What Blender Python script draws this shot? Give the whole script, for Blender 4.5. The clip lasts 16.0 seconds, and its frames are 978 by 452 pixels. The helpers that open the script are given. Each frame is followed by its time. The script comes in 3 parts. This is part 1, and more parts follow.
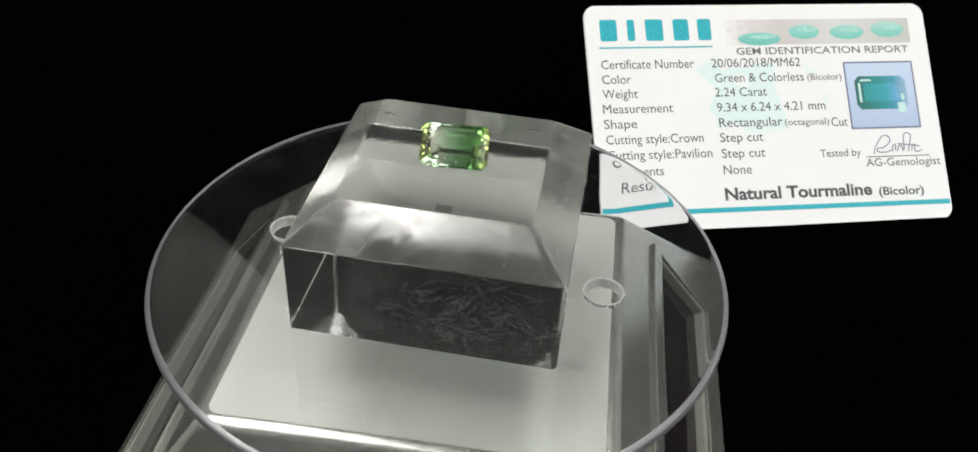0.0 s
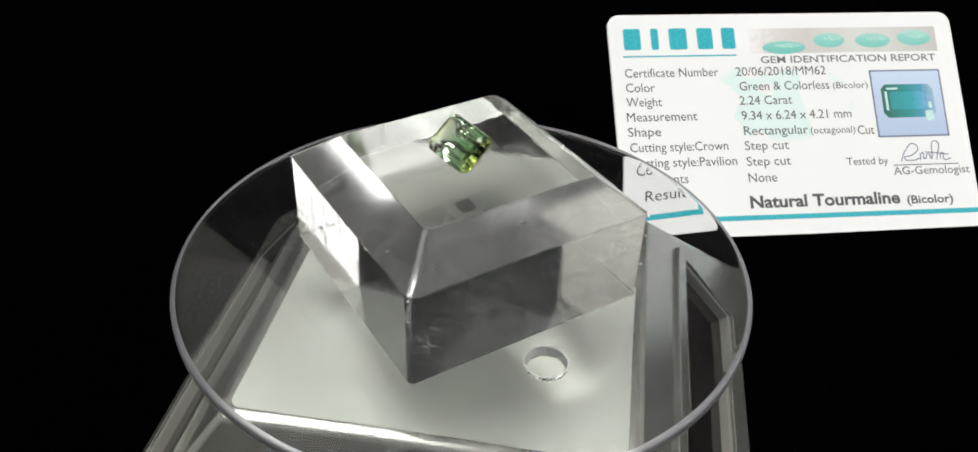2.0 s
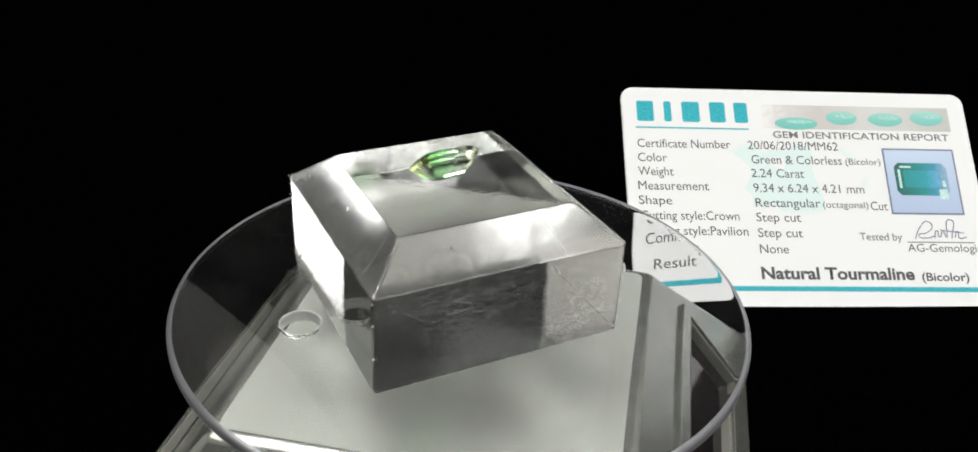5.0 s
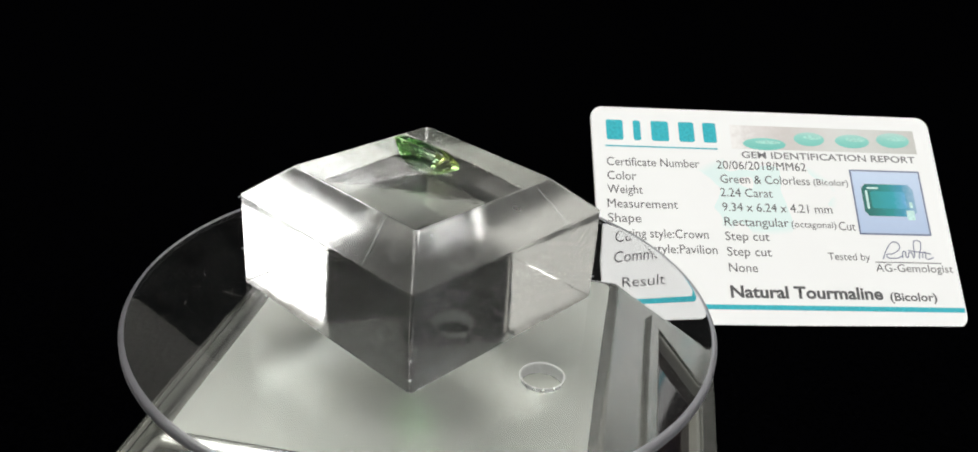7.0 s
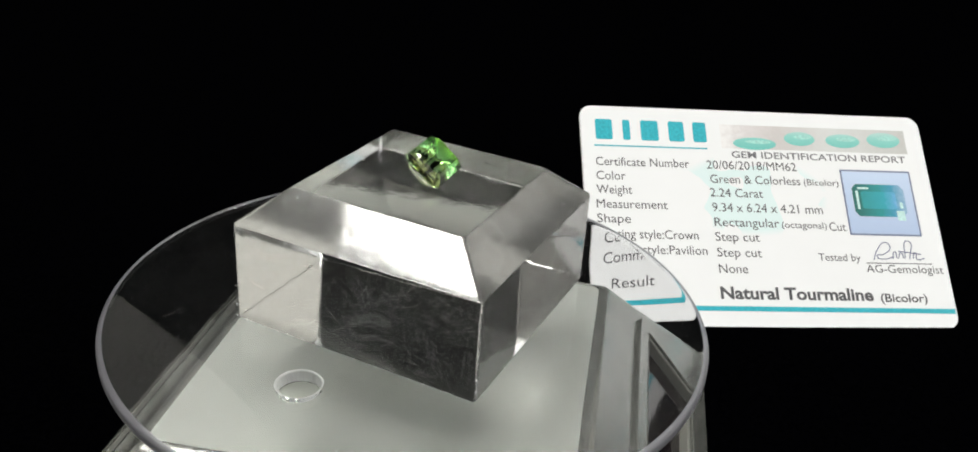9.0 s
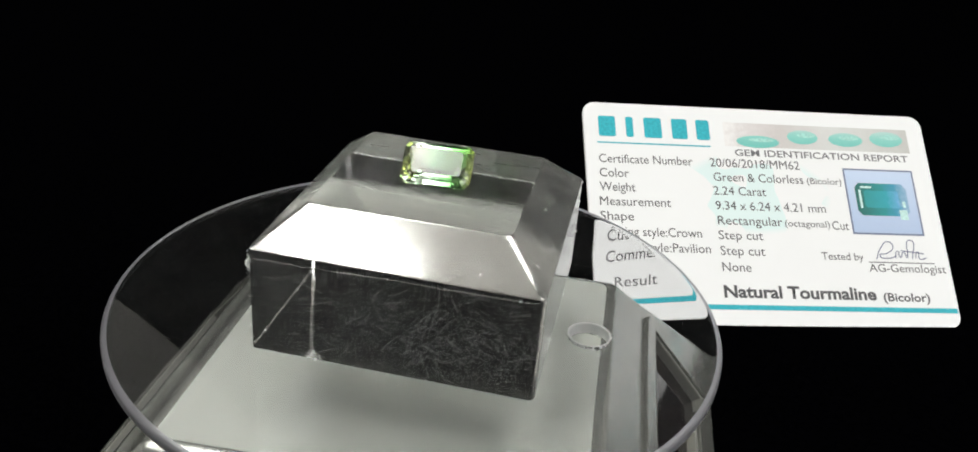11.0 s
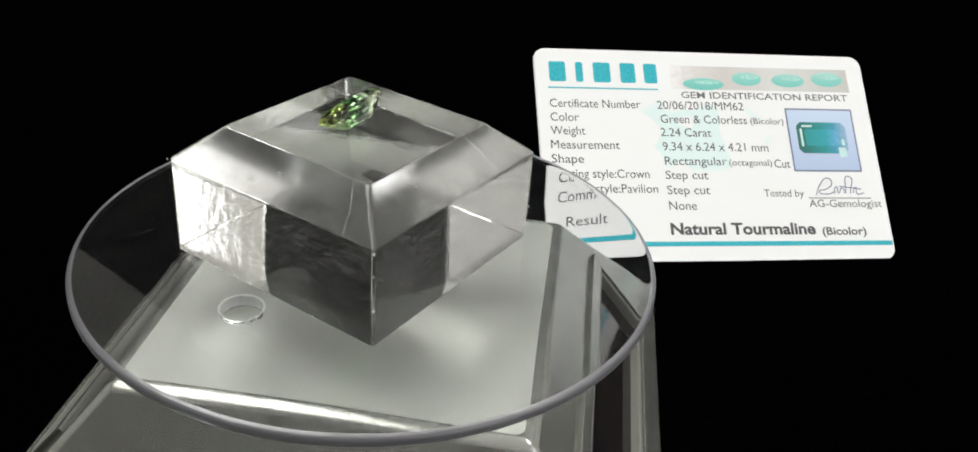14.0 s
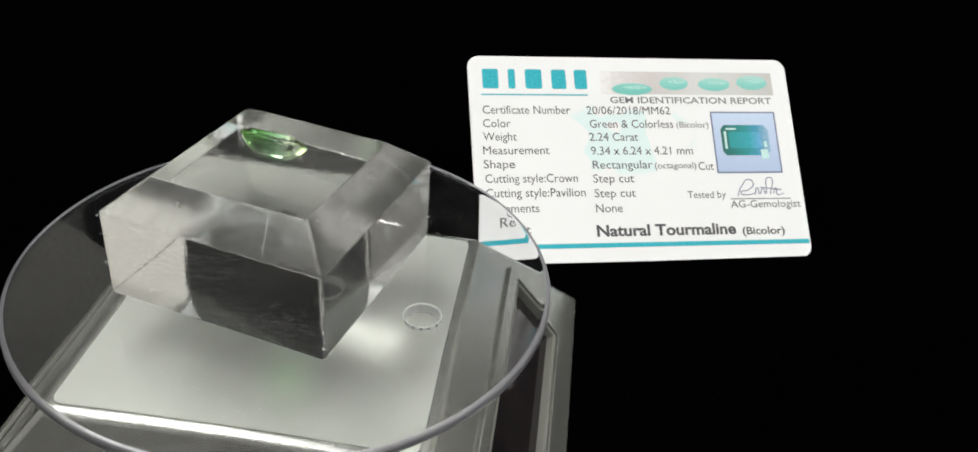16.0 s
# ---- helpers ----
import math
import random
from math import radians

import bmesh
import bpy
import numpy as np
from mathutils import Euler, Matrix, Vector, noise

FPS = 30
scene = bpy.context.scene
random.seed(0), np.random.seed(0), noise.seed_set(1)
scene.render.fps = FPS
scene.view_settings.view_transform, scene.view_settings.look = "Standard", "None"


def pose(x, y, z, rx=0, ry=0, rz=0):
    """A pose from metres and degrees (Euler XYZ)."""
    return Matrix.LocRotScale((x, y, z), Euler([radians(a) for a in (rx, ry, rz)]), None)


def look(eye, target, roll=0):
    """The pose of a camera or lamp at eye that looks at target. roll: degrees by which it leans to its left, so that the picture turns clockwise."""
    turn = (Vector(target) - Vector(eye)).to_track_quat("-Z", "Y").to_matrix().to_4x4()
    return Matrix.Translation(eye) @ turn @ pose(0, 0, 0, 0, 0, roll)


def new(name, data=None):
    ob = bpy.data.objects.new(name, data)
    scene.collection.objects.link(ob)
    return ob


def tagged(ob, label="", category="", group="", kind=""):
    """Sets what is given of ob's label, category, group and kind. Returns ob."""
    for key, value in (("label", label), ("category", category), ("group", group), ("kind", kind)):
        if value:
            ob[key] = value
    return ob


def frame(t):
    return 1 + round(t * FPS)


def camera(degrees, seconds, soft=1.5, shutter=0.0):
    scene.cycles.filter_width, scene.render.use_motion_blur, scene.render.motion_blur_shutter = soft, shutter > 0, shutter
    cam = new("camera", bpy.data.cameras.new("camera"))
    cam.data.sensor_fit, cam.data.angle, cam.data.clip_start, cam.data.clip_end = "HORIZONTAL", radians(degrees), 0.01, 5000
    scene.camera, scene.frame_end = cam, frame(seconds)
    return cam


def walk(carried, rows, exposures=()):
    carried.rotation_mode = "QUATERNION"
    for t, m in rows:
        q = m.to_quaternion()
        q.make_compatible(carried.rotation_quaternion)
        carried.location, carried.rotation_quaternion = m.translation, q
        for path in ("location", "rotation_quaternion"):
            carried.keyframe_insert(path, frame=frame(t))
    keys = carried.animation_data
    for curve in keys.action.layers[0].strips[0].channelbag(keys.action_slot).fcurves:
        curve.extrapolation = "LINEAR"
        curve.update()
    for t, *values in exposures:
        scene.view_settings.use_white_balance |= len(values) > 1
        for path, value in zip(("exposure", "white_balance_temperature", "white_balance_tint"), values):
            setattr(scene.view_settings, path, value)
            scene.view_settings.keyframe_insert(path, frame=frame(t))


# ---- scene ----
cam = camera(55.89, 16.0, soft=1.7)
PATH = [
    (0.0, -0.00889, -0.10768, 0.09057, 52.070, -2.772, -6.437),
    (0.5, -0.00734, -0.10836, 0.09219, 51.998, -2.389, -6.324),
    (1.0, -0.00649, -0.10990, 0.09281, 52.409, -1.878, -6.044),
    (1.5, -0.01063, -0.11061, 0.08776, 52.601, -2.326, -5.357),
    (2.0, -0.00838, -0.11061, 0.08728, 53.684, -1.832, -5.068),
    (2.5, -0.00539, -0.10980, 0.08633, 55.711, -1.624, -4.913),
    (3.0, -0.00249, -0.11261, 0.08585, 56.018, -1.682, -4.181),
    (3.5, -0.00186, -0.11525, 0.08432, 56.214, -1.880, -2.824),
    (6.0, -0.00504, -0.11852, 0.07436, 63.000, -3.155, -2.814),
    (6.5, -0.00164, -0.11910, 0.07270, 63.198, -3.438, -3.270),
    (7.0, -0.00170, -0.11926, 0.07231, 63.219, -3.593, -3.452),
    (7.5, -0.00162, -0.11850, 0.07145, 63.131, -3.718, -3.471),
    (8.0, -0.00204, -0.11762, 0.07043, 63.015, -3.989, -3.602),
    (8.5, -0.00116, -0.11843, 0.07292, 63.051, -3.735, -3.764),
    (9.0, -0.00150, -0.11648, 0.07188, 63.064, -3.929, -4.131),
    (11.5, -0.00514, -0.11482, 0.07037, 63.036, -4.551, -4.760),
    (12.0, -0.00534, -0.11540, 0.07093, 63.055, -4.468, -4.882),
    (12.5, -0.00563, -0.11523, 0.07094, 62.790, -4.849, -4.848),
    (13.0, -0.00558, -0.11767, 0.07189, 62.702, -5.150, -4.942),
    (13.5, -0.00142, -0.11970, 0.07328, 62.050, -4.958, -6.235),
    (14.0, -0.00169, -0.12168, 0.07382, 59.811, -4.284, -6.818),
    (14.5, -0.00272, -0.12144, 0.07292, 59.700, -4.602, -7.175),
    (15.0, -0.00231, -0.12508, 0.07566, 61.027, -3.712, -5.761),
    (15.5, -0.00177, -0.12842, 0.07820, 60.646, -5.290, -5.770),
    (16.0, 0.01037, -0.12605, 0.09077, 56.899, -4.285, -7.470),
]
walk(cam, [(t, pose(x, y, z, rx, ry, rz)) for t, x, y, z, rx, ry, rz in PATH])

# ---- world and lamps: a pale room with two ceiling lamps, corner windows and an added west fill ----
world = bpy.data.worlds.new("room_dusk")
scene.world = world
world.use_nodes = True
world.node_tree.nodes["Background"].inputs[0].default_value = (0.02, 0.02, 0.022, 1)
world.node_tree.nodes["Background"].inputs[1].default_value = 0.3
scene.view_settings.exposure = 0.22


def area_lamp(name, eye, target, sx, sy, watts, color):
    data = bpy.data.lights.new(name, "AREA")
    data.shape, data.size, data.size_y, data.energy, data.color = "RECTANGLE", sx, sy, watts, color
    ob = new(name, data)
    ob.matrix_world = look(eye, target)
    return ob


area_lamp("ceiling_lamp_light", (-0.58, 0.27, 1.55), (-0.58, 0.27, 0), 0.76, 1.20, 19, (0.98, 0.98, 0.925))
# weak unseen fill added on the west side; no window is known there
area_lamp("west_fill_light", (-1.47, 0.10, 0.55), (0, 0.10, 0.55), 1.30, 1.00, 0.5, (0.98, 0.99, 0.97))
area_lamp("second_lamp_light", (0.68, 0.56, 1.55), (0.68, 0.56, 0), 0.30, 0.30, 6, (0.98, 0.98, 0.925))
area_lamp("east_window_light", (1.47, -0.72, 1.00), (0, -0.72, 1.00), 1.36, 1.08, 9, (0.98, 0.99, 1.0))
area_lamp("south_window_light", (0.98, -1.47, 0.90), (0.98, 0, 0.90), 0.90, 0.80, 7, (0.98, 0.99, 1.0))

MM = 0.001

# ---- materials ----


def material(name, color=(0.8, 0.8, 0.8), rough=0.5, metal=0.0, **more):
    m = bpy.data.materials.new(name)
    m.use_nodes = True
    p = m.node_tree.nodes["Principled BSDF"]
    p.inputs["Base Color"].default_value = (*color, 1)
    p.inputs["Roughness"].default_value = rough
    p.inputs["Metallic"].default_value = metal
    for key, value in more.items():
        p.inputs[key.replace("_", " ")].default_value = value
    return m


def nodes_of(m):
    return m.node_tree.nodes, m.node_tree.links, m.node_tree.nodes["Principled BSDF"]


def coords(m, scale=(1, 1, 1), turn=(0, 0, 0)):
    n, l, p = nodes_of(m)
    tc = n.new("ShaderNodeTexCoord")
    mp = n.new("ShaderNodeMapping")
    mp.inputs["Scale"].default_value = scale
    mp.inputs["Rotation"].default_value = [radians(a) for a in turn]
    l.new(tc.outputs["Object"], mp.inputs["Vector"])
    return mp.outputs["Vector"]


def noise_tex(m, vec, scale, detail=4, rough=0.6):
    n, l, p = nodes_of(m)
    t = n.new("ShaderNodeTexNoise")
    t.inputs["Scale"].default_value = scale
    t.inputs["Detail"].default_value = detail
    t.inputs["Roughness"].default_value = rough
    l.new(vec, t.inputs["Vector"])
    return t.outputs["Fac"]


def ramp(m, fac, stops):
    n, l, p = nodes_of(m)
    r = n.new("ShaderNodeValToRGB")
    e = r.color_ramp.elements
    while len(e) < len(stops):
        e.new(0.5)
    for el, (pos, col) in zip(e, stops):
        el.position = pos
        el.color = (*col, 1) if len(col) == 3 else col
    l.new(fac, r.inputs[0])
    return r.outputs[0]


def math_node(m, op, a, b):
    n, l, p = nodes_of(m)
    q = n.new("ShaderNodeMath")
    q.operation = op
    for i, v in enumerate((a, b)):
        if isinstance(v, (int, float)):
            q.inputs[i].default_value = v
        else:
            l.new(v, q.inputs[i])
    return q.outputs[0]


def bump(m, height, strength, distance):
    n, l, p = nodes_of(m)
    b = n.new("ShaderNodeBump")
    b.inputs["Strength"].default_value = strength
    b.inputs["Distance"].default_value = distance
    l.new(height, b.inputs["Height"])
    l.new(b.outputs[0], p.inputs["Normal"])


def acrylic(name, ior, wear, haze, veil, tint=(0.985, 0.99, 0.985)):
    """Clear acrylic: polished, with specks of dust and wear and a diffuse veil that paints in pale haze."""
    m = material(name, tint, 0.02, 0.0, IOR=ior, Transmission_Weight=1.0)
    n, l, p = nodes_of(m)
    cloud = noise_tex(m, coords(m), 160, 5)
    l.new(ramp(m, cloud, [(0.3, (haze * 0.40,) * 3), (0.7, (haze * 0.58,) * 3)]), p.inputs["Roughness"])
    d = n.new("ShaderNodeBsdfDiffuse")
    d.inputs["Color"].default_value = (0.75, 0.76, 0.75, 1)
    mix = n.new("ShaderNodeMixShader")
    spots = ramp(m, noise_tex(m, coords(m), 2600, 2), [(0.72, (0, 0, 0)), (0.80, (1, 1, 1))])
    film = ramp(m, noise_tex(m, coords(m, (120, 120, 420)), 1.0, 6, 0.65), [(0.35, (0.3, 0.3, 0.3)), (0.7, (1, 1, 1))])
    fac = math_node(m, "ADD", math_node(m, "MULTIPLY", spots, wear), math_node(m, "MULTIPLY", film, veil))
    l.new(fac, mix.inputs[0])
    l.new(p.outputs[0], mix.inputs[1])
    l.new(d.outputs[0], mix.inputs[2])
    l.new(mix.outputs[0], n["Material Output"].inputs["Surface"])
    return m


def scratch_material(clear):
    m = material("scratch_marks", (0.85, 0.86, 0.86), 0.3)
    n, l, p = nodes_of(m)
    t = n.new("ShaderNodeBsdfTransparent")
    mix = n.new("ShaderNodeMixShader")
    mix.inputs[0].default_value = clear
    l.new(p.outputs[0], mix.inputs[1])
    l.new(t.outputs[0], mix.inputs[2])
    l.new(mix.outputs[0], n["Material Output"].inputs["Surface"])
    return m


def cloth_material():
    m = material("black_cloth", (0.004, 0.004, 0.005), 0.95)
    n, l, p = nodes_of(m)
    p.inputs["Specular IOR Level"].default_value = 0.0
    f = noise_tex(m, coords(m), 900, 6)
    l.new(ramp(m, f, [(0.3, (0.0002, 0.0002, 0.0003)), (0.7, (0.0007, 0.0007, 0.001))]), p.inputs["Base Color"])
    bump(m, f, 0.6, 0.0006)
    return m


def wall_material(name="painted_plaster", tone=1.0):
    m = material(name, (0.62, 0.61, 0.58), 0.85)
    n, l, p = nodes_of(m)
    f = noise_tex(m, coords(m), 6, 5)
    l.new(ramp(m, f, [(0.3, (0.76 * tone, 0.75 * tone, 0.72 * tone)), (0.7, (0.82 * tone, 0.81 * tone, 0.78 * tone))]), p.inputs["Base Color"])
    bump(m, noise_tex(m, coords(m), 300, 3), 0.2, 0.001)
    return m


def silver_material():
    m = material("grey_metal_paint", (0.33, 0.33, 0.34), 0.42, 0.78)
    n, l, p = nodes_of(m)
    f = noise_tex(m, coords(m), 220, 5)
    l.new(ramp(m, f, [(0.3, (0.28, 0.285, 0.265)), (0.7, (0.35, 0.355, 0.33))]), p.inputs["Base Color"])
    g = noise_tex(m, coords(m), 5000, 2)
    l.new(ramp(m, g, [(0.2, (0.18, 0.18, 0.18)), (0.8, (0.24, 0.24, 0.24))]), p.inputs["Roughness"])
    bump(m, g, 0.04, 0.00005)
    return m


def lit_top_material():
    m = material("lit_satin_silver", (0.58, 0.61, 0.58), 0.30, 0.65)
    n, l, p = nodes_of(m)
    f = noise_tex(m, coords(m), 45, 2)
    l.new(ramp(m, f, [(0.3, (0.56, 0.585, 0.54)), (0.7, (0.62, 0.645, 0.595))]), p.inputs["Base Color"])
    p.inputs["Roughness"].default_value = 0.29
    return m


def solar_material():
    m = material("solar_cell", (0.010, 0.009, 0.010), 0.06)
    n, l, p = nodes_of(m)
    f = noise_tex(m, coords(m), 300, 4)
    l.new(ramp(m, f, [(0.3, (0.008, 0.007, 0.009)), (0.7, (0.018, 0.014, 0.013))]), p.inputs["Base Color"])
    return m


def card_material():
    m = material("laminated_card", (0.86, 0.86, 0.85), 0.28)
    n, l, p = nodes_of(m)
    f = noise_tex(m, coords(m, (1, 1, 1)), 55, 2)
    # a faint pale green watermark in the printed sheet, in the middle of the card
    grad = n.new("ShaderNodeTexGradient")
    grad.gradient_type = "SPHERICAL"
    mp = n.new("ShaderNodeMapping")
    tc = n.new("ShaderNodeTexCoord")
    mp.vector_type = "TEXTURE"
    mp.inputs["Location"].default_value = (0.040, 0.032, 0)
    mp.inputs["Scale"].default_value = (0.020, 0.011, 1)
    l.new(tc.outputs["Object"], mp.inputs["Vector"])
    l.new(mp.outputs[0], grad.inputs[0])
    k = math_node(m, "MULTIPLY", grad.outputs["Fac"], math_node(m, "GREATER_THAN", f, 0.5))
    col = ramp(m, k, [(0.05, (0.855, 0.855, 0.865)), (0.2, (0.73, 0.85, 0.85))])
    l.new(col, p.inputs["Base Color"])
    return m


def gem_material():
    """Two-coloured tourmaline: colourless at one end, green at the other."""
    m = material("tourmaline", (0.5, 0.9, 0.5), 0.0, 0.0, IOR=1.64, Transmission_Weight=1.0)
    n, l, p = nodes_of(m)
    tc = n.new("ShaderNodeTexCoord")
    sep = n.new("ShaderNodeSeparateXYZ")
    l.new(tc.outputs["Object"], sep.inputs[0])
    u = math_node(m, "ADD", math_node(m, "MULTIPLY", sep.outputs[0], 1000 / 9.34), 0.5)
    l.new(ramp(m, u, [(0.0, (0.78, 0.80, 0.45)), (0.20, (0.90, 0.93, 0.84)), (0.42, (0.45, 0.72, 0.46)), (0.62, (0.17, 0.42, 0.16)), (0.85, (0.095, 0.30, 0.055)), (1.0, (0.26, 0.37, 0.03))]), p.inputs["Base Color"])
    return m


def print_material(name, color):
    m = material(name, color, 0.45)
    n, l, p = nodes_of(m)
    f = noise_tex(m, coords(m), 1500, 3)
    lo = tuple(c * 0.8 for c in color)
    hi = tuple(min(1, c * 1.15 + 0.01) for c in color)
    l.new(ramp(m, f, [(0.3, lo), (0.7, hi)]), p.inputs["Base Color"])
    return m


def gradient_print(name, stops, axis, start, length):
    m = material(name, (0.5, 0.5, 0.5), 0.4)
    n, l, p = nodes_of(m)
    tc = n.new("ShaderNodeTexCoord")
    sep = n.new("ShaderNodeSeparateXYZ")
    l.new(tc.outputs["Object"], sep.inputs[0])
    u = math_node(m, "MULTIPLY", math_node(m, "SUBTRACT", sep.outputs[axis], start), 1 / length)
    u = math_node(m, "ADD", u, math_node(m, "MULTIPLY", math_node(m, "SUBTRACT", noise_tex(m, coords(m), 700, 3), 0.5), 0.25))
    l.new(ramp(m, u, stops), p.inputs["Base Color"])
    return m


CLOTH, WALL, SILVER, LIT_TOP, SOLAR = cloth_material(), wall_material(), silver_material(), lit_top_material(), solar_material()
BLOCK = acrylic("worn_acrylic", 1.49, 0.16, 0.09, 0.034, (0.985, 0.985, 0.965))
bump(BLOCK, noise_tex(BLOCK, coords(BLOCK), 350, 4), 0.15, 0.0002)
# the slopes' diffuse veil and blur stand in for light bouncing inside
SLOPE_FACE = acrylic("veiled_acrylic", 1.49, 0.16, 0.48, 0.07, (0.985, 0.985, 0.965))
DISC = acrylic("clear_acrylic", 1.49, 0.09, 0.012, 0.006, (0.93, 0.935, 0.945))
MARK = scratch_material(0.50)
FAINT_MARK = scratch_material(0.62)
GEM = gem_material()
CARD = card_material()
INK = print_material("black_ink", (0.07, 0.07, 0.075))
GREY_INK = print_material("grey_ink", (0.16, 0.16, 0.17))
TEAL = print_material("teal_ink", (0.01, 0.41, 0.50))
BLUE_PEN = print_material("pen_ink", (0.12, 0.14, 0.26))
DARK = material("dark_rubber", (0.08, 0.08, 0.08), 0.6)
WHITE_PLASTIC = material("pale_plastic", (0.50, 0.50, 0.48), 0.4)
# half-tone copy of the plaster, which dims what unseen walls reflect
WALL_DIM = wall_material("dimmed_plaster", 0.5)
FRAME_WHITE = material("white_frame_paint", (0.74, 0.74, 0.72), 0.45)
DARK_WALL = material("dark_panel", (0.05, 0.045, 0.04), 0.9)
FRAME_TAN = material("grey_plastic", (0.15, 0.15, 0.135), 0.4, 0.0)

# ---- mesh helpers ----


def part(name, bm, mat, parent=None, label=""):
    me = bpy.data.meshes.new(name)
    bm.normal_update()
    bm.to_mesh(me)
    bm.free()
    me.materials.append(mat)
    ob = new(name, me)
    ob.parent = parent
    if label:
        ob["label"] = label
    return ob


def empty(name):
    ob = new(name)
    ob.empty_display_size = 0.005
    return ob


def box(bm, lo, hi):
    v = [bm.verts.new((x, y, z)) for z in (lo[2], hi[2]) for y in (lo[1], hi[1]) for x in (lo[0], hi[0])]
    for f in ((0, 2, 3, 1), (4, 5, 7, 6), (0, 1, 5, 4), (2, 6, 7, 3), (0, 4, 6, 2), (1, 3, 7, 5)):
        bm.faces.new([v[i] for i in f])
    return v


def bevel_all(bm, width, segments=2, angle=20):
    edges = [e for e in bm.edges if len(e.link_faces) == 2 and e.calc_face_angle(0) > radians(angle)]
    bmesh.ops.bevel(bm, geom=edges, offset=width, segments=segments, profile=0.5, affect="EDGES", clamp_overlap=True)


def plate(points, z0, z1, edge=0.0):
    """A flat piece with the given outline, from z0 to z1."""
    bm = bmesh.new()
    lo = [bm.verts.new((x, y, z0)) for x, y in points]
    hi = [bm.verts.new((x, y, z1)) for x, y in points]
    bm.faces.new(lo[::-1])
    bm.faces.new(hi)
    for i in range(len(points)):
        j = (i + 1) % len(points)
        bm.faces.new((lo[i], lo[j], hi[j], hi[i]))
    if edge:
        bevel_all(bm, edge, 2, 40)
    return bm


def rounded(x0, y0, x1, y1, r, n=6):
    pts = []
    for cx, cy, a0 in ((x1 - r, y0 + r, -90), (x1 - r, y1 - r, 0), (x0 + r, y1 - r, 90), (x0 + r, y0 + r, 180)):
        for k in range(n + 1):
            a = radians(a0 + 90 * k / n)
            pts.append((cx + r * math.cos(a), cy + r * math.sin(a)))
    return pts


def circle(cx, cy, r, n, squash=1.0):
    return [(cx + r * math.cos(2 * math.pi * k / n), cy + squash * r * math.sin(2 * math.pi * k / n)) for k in range(n)]


# ---- the place: a cloth-covered table top in a plain room ----
TABLE_Z = -36.45 * MM


def backdrop_top(x):
    """Height of the hung cloth above the table: its unseen top edge is shaped to fit reflections."""
    for (x0, z0), (x1, z1) in zip(TOP_EDGE, TOP_EDGE[1:]):
        if x <= x1:
            return z0 + (z1 - z0) * (x - x0) / (x1 - x0)
    return TOP_EDGE[-1][1]


TOP_EDGE = [(-0.63, 0.27), (-0.24, 0.38), (-0.14, 0.48), (0.05, 0.84), (0.63, 0.86)]


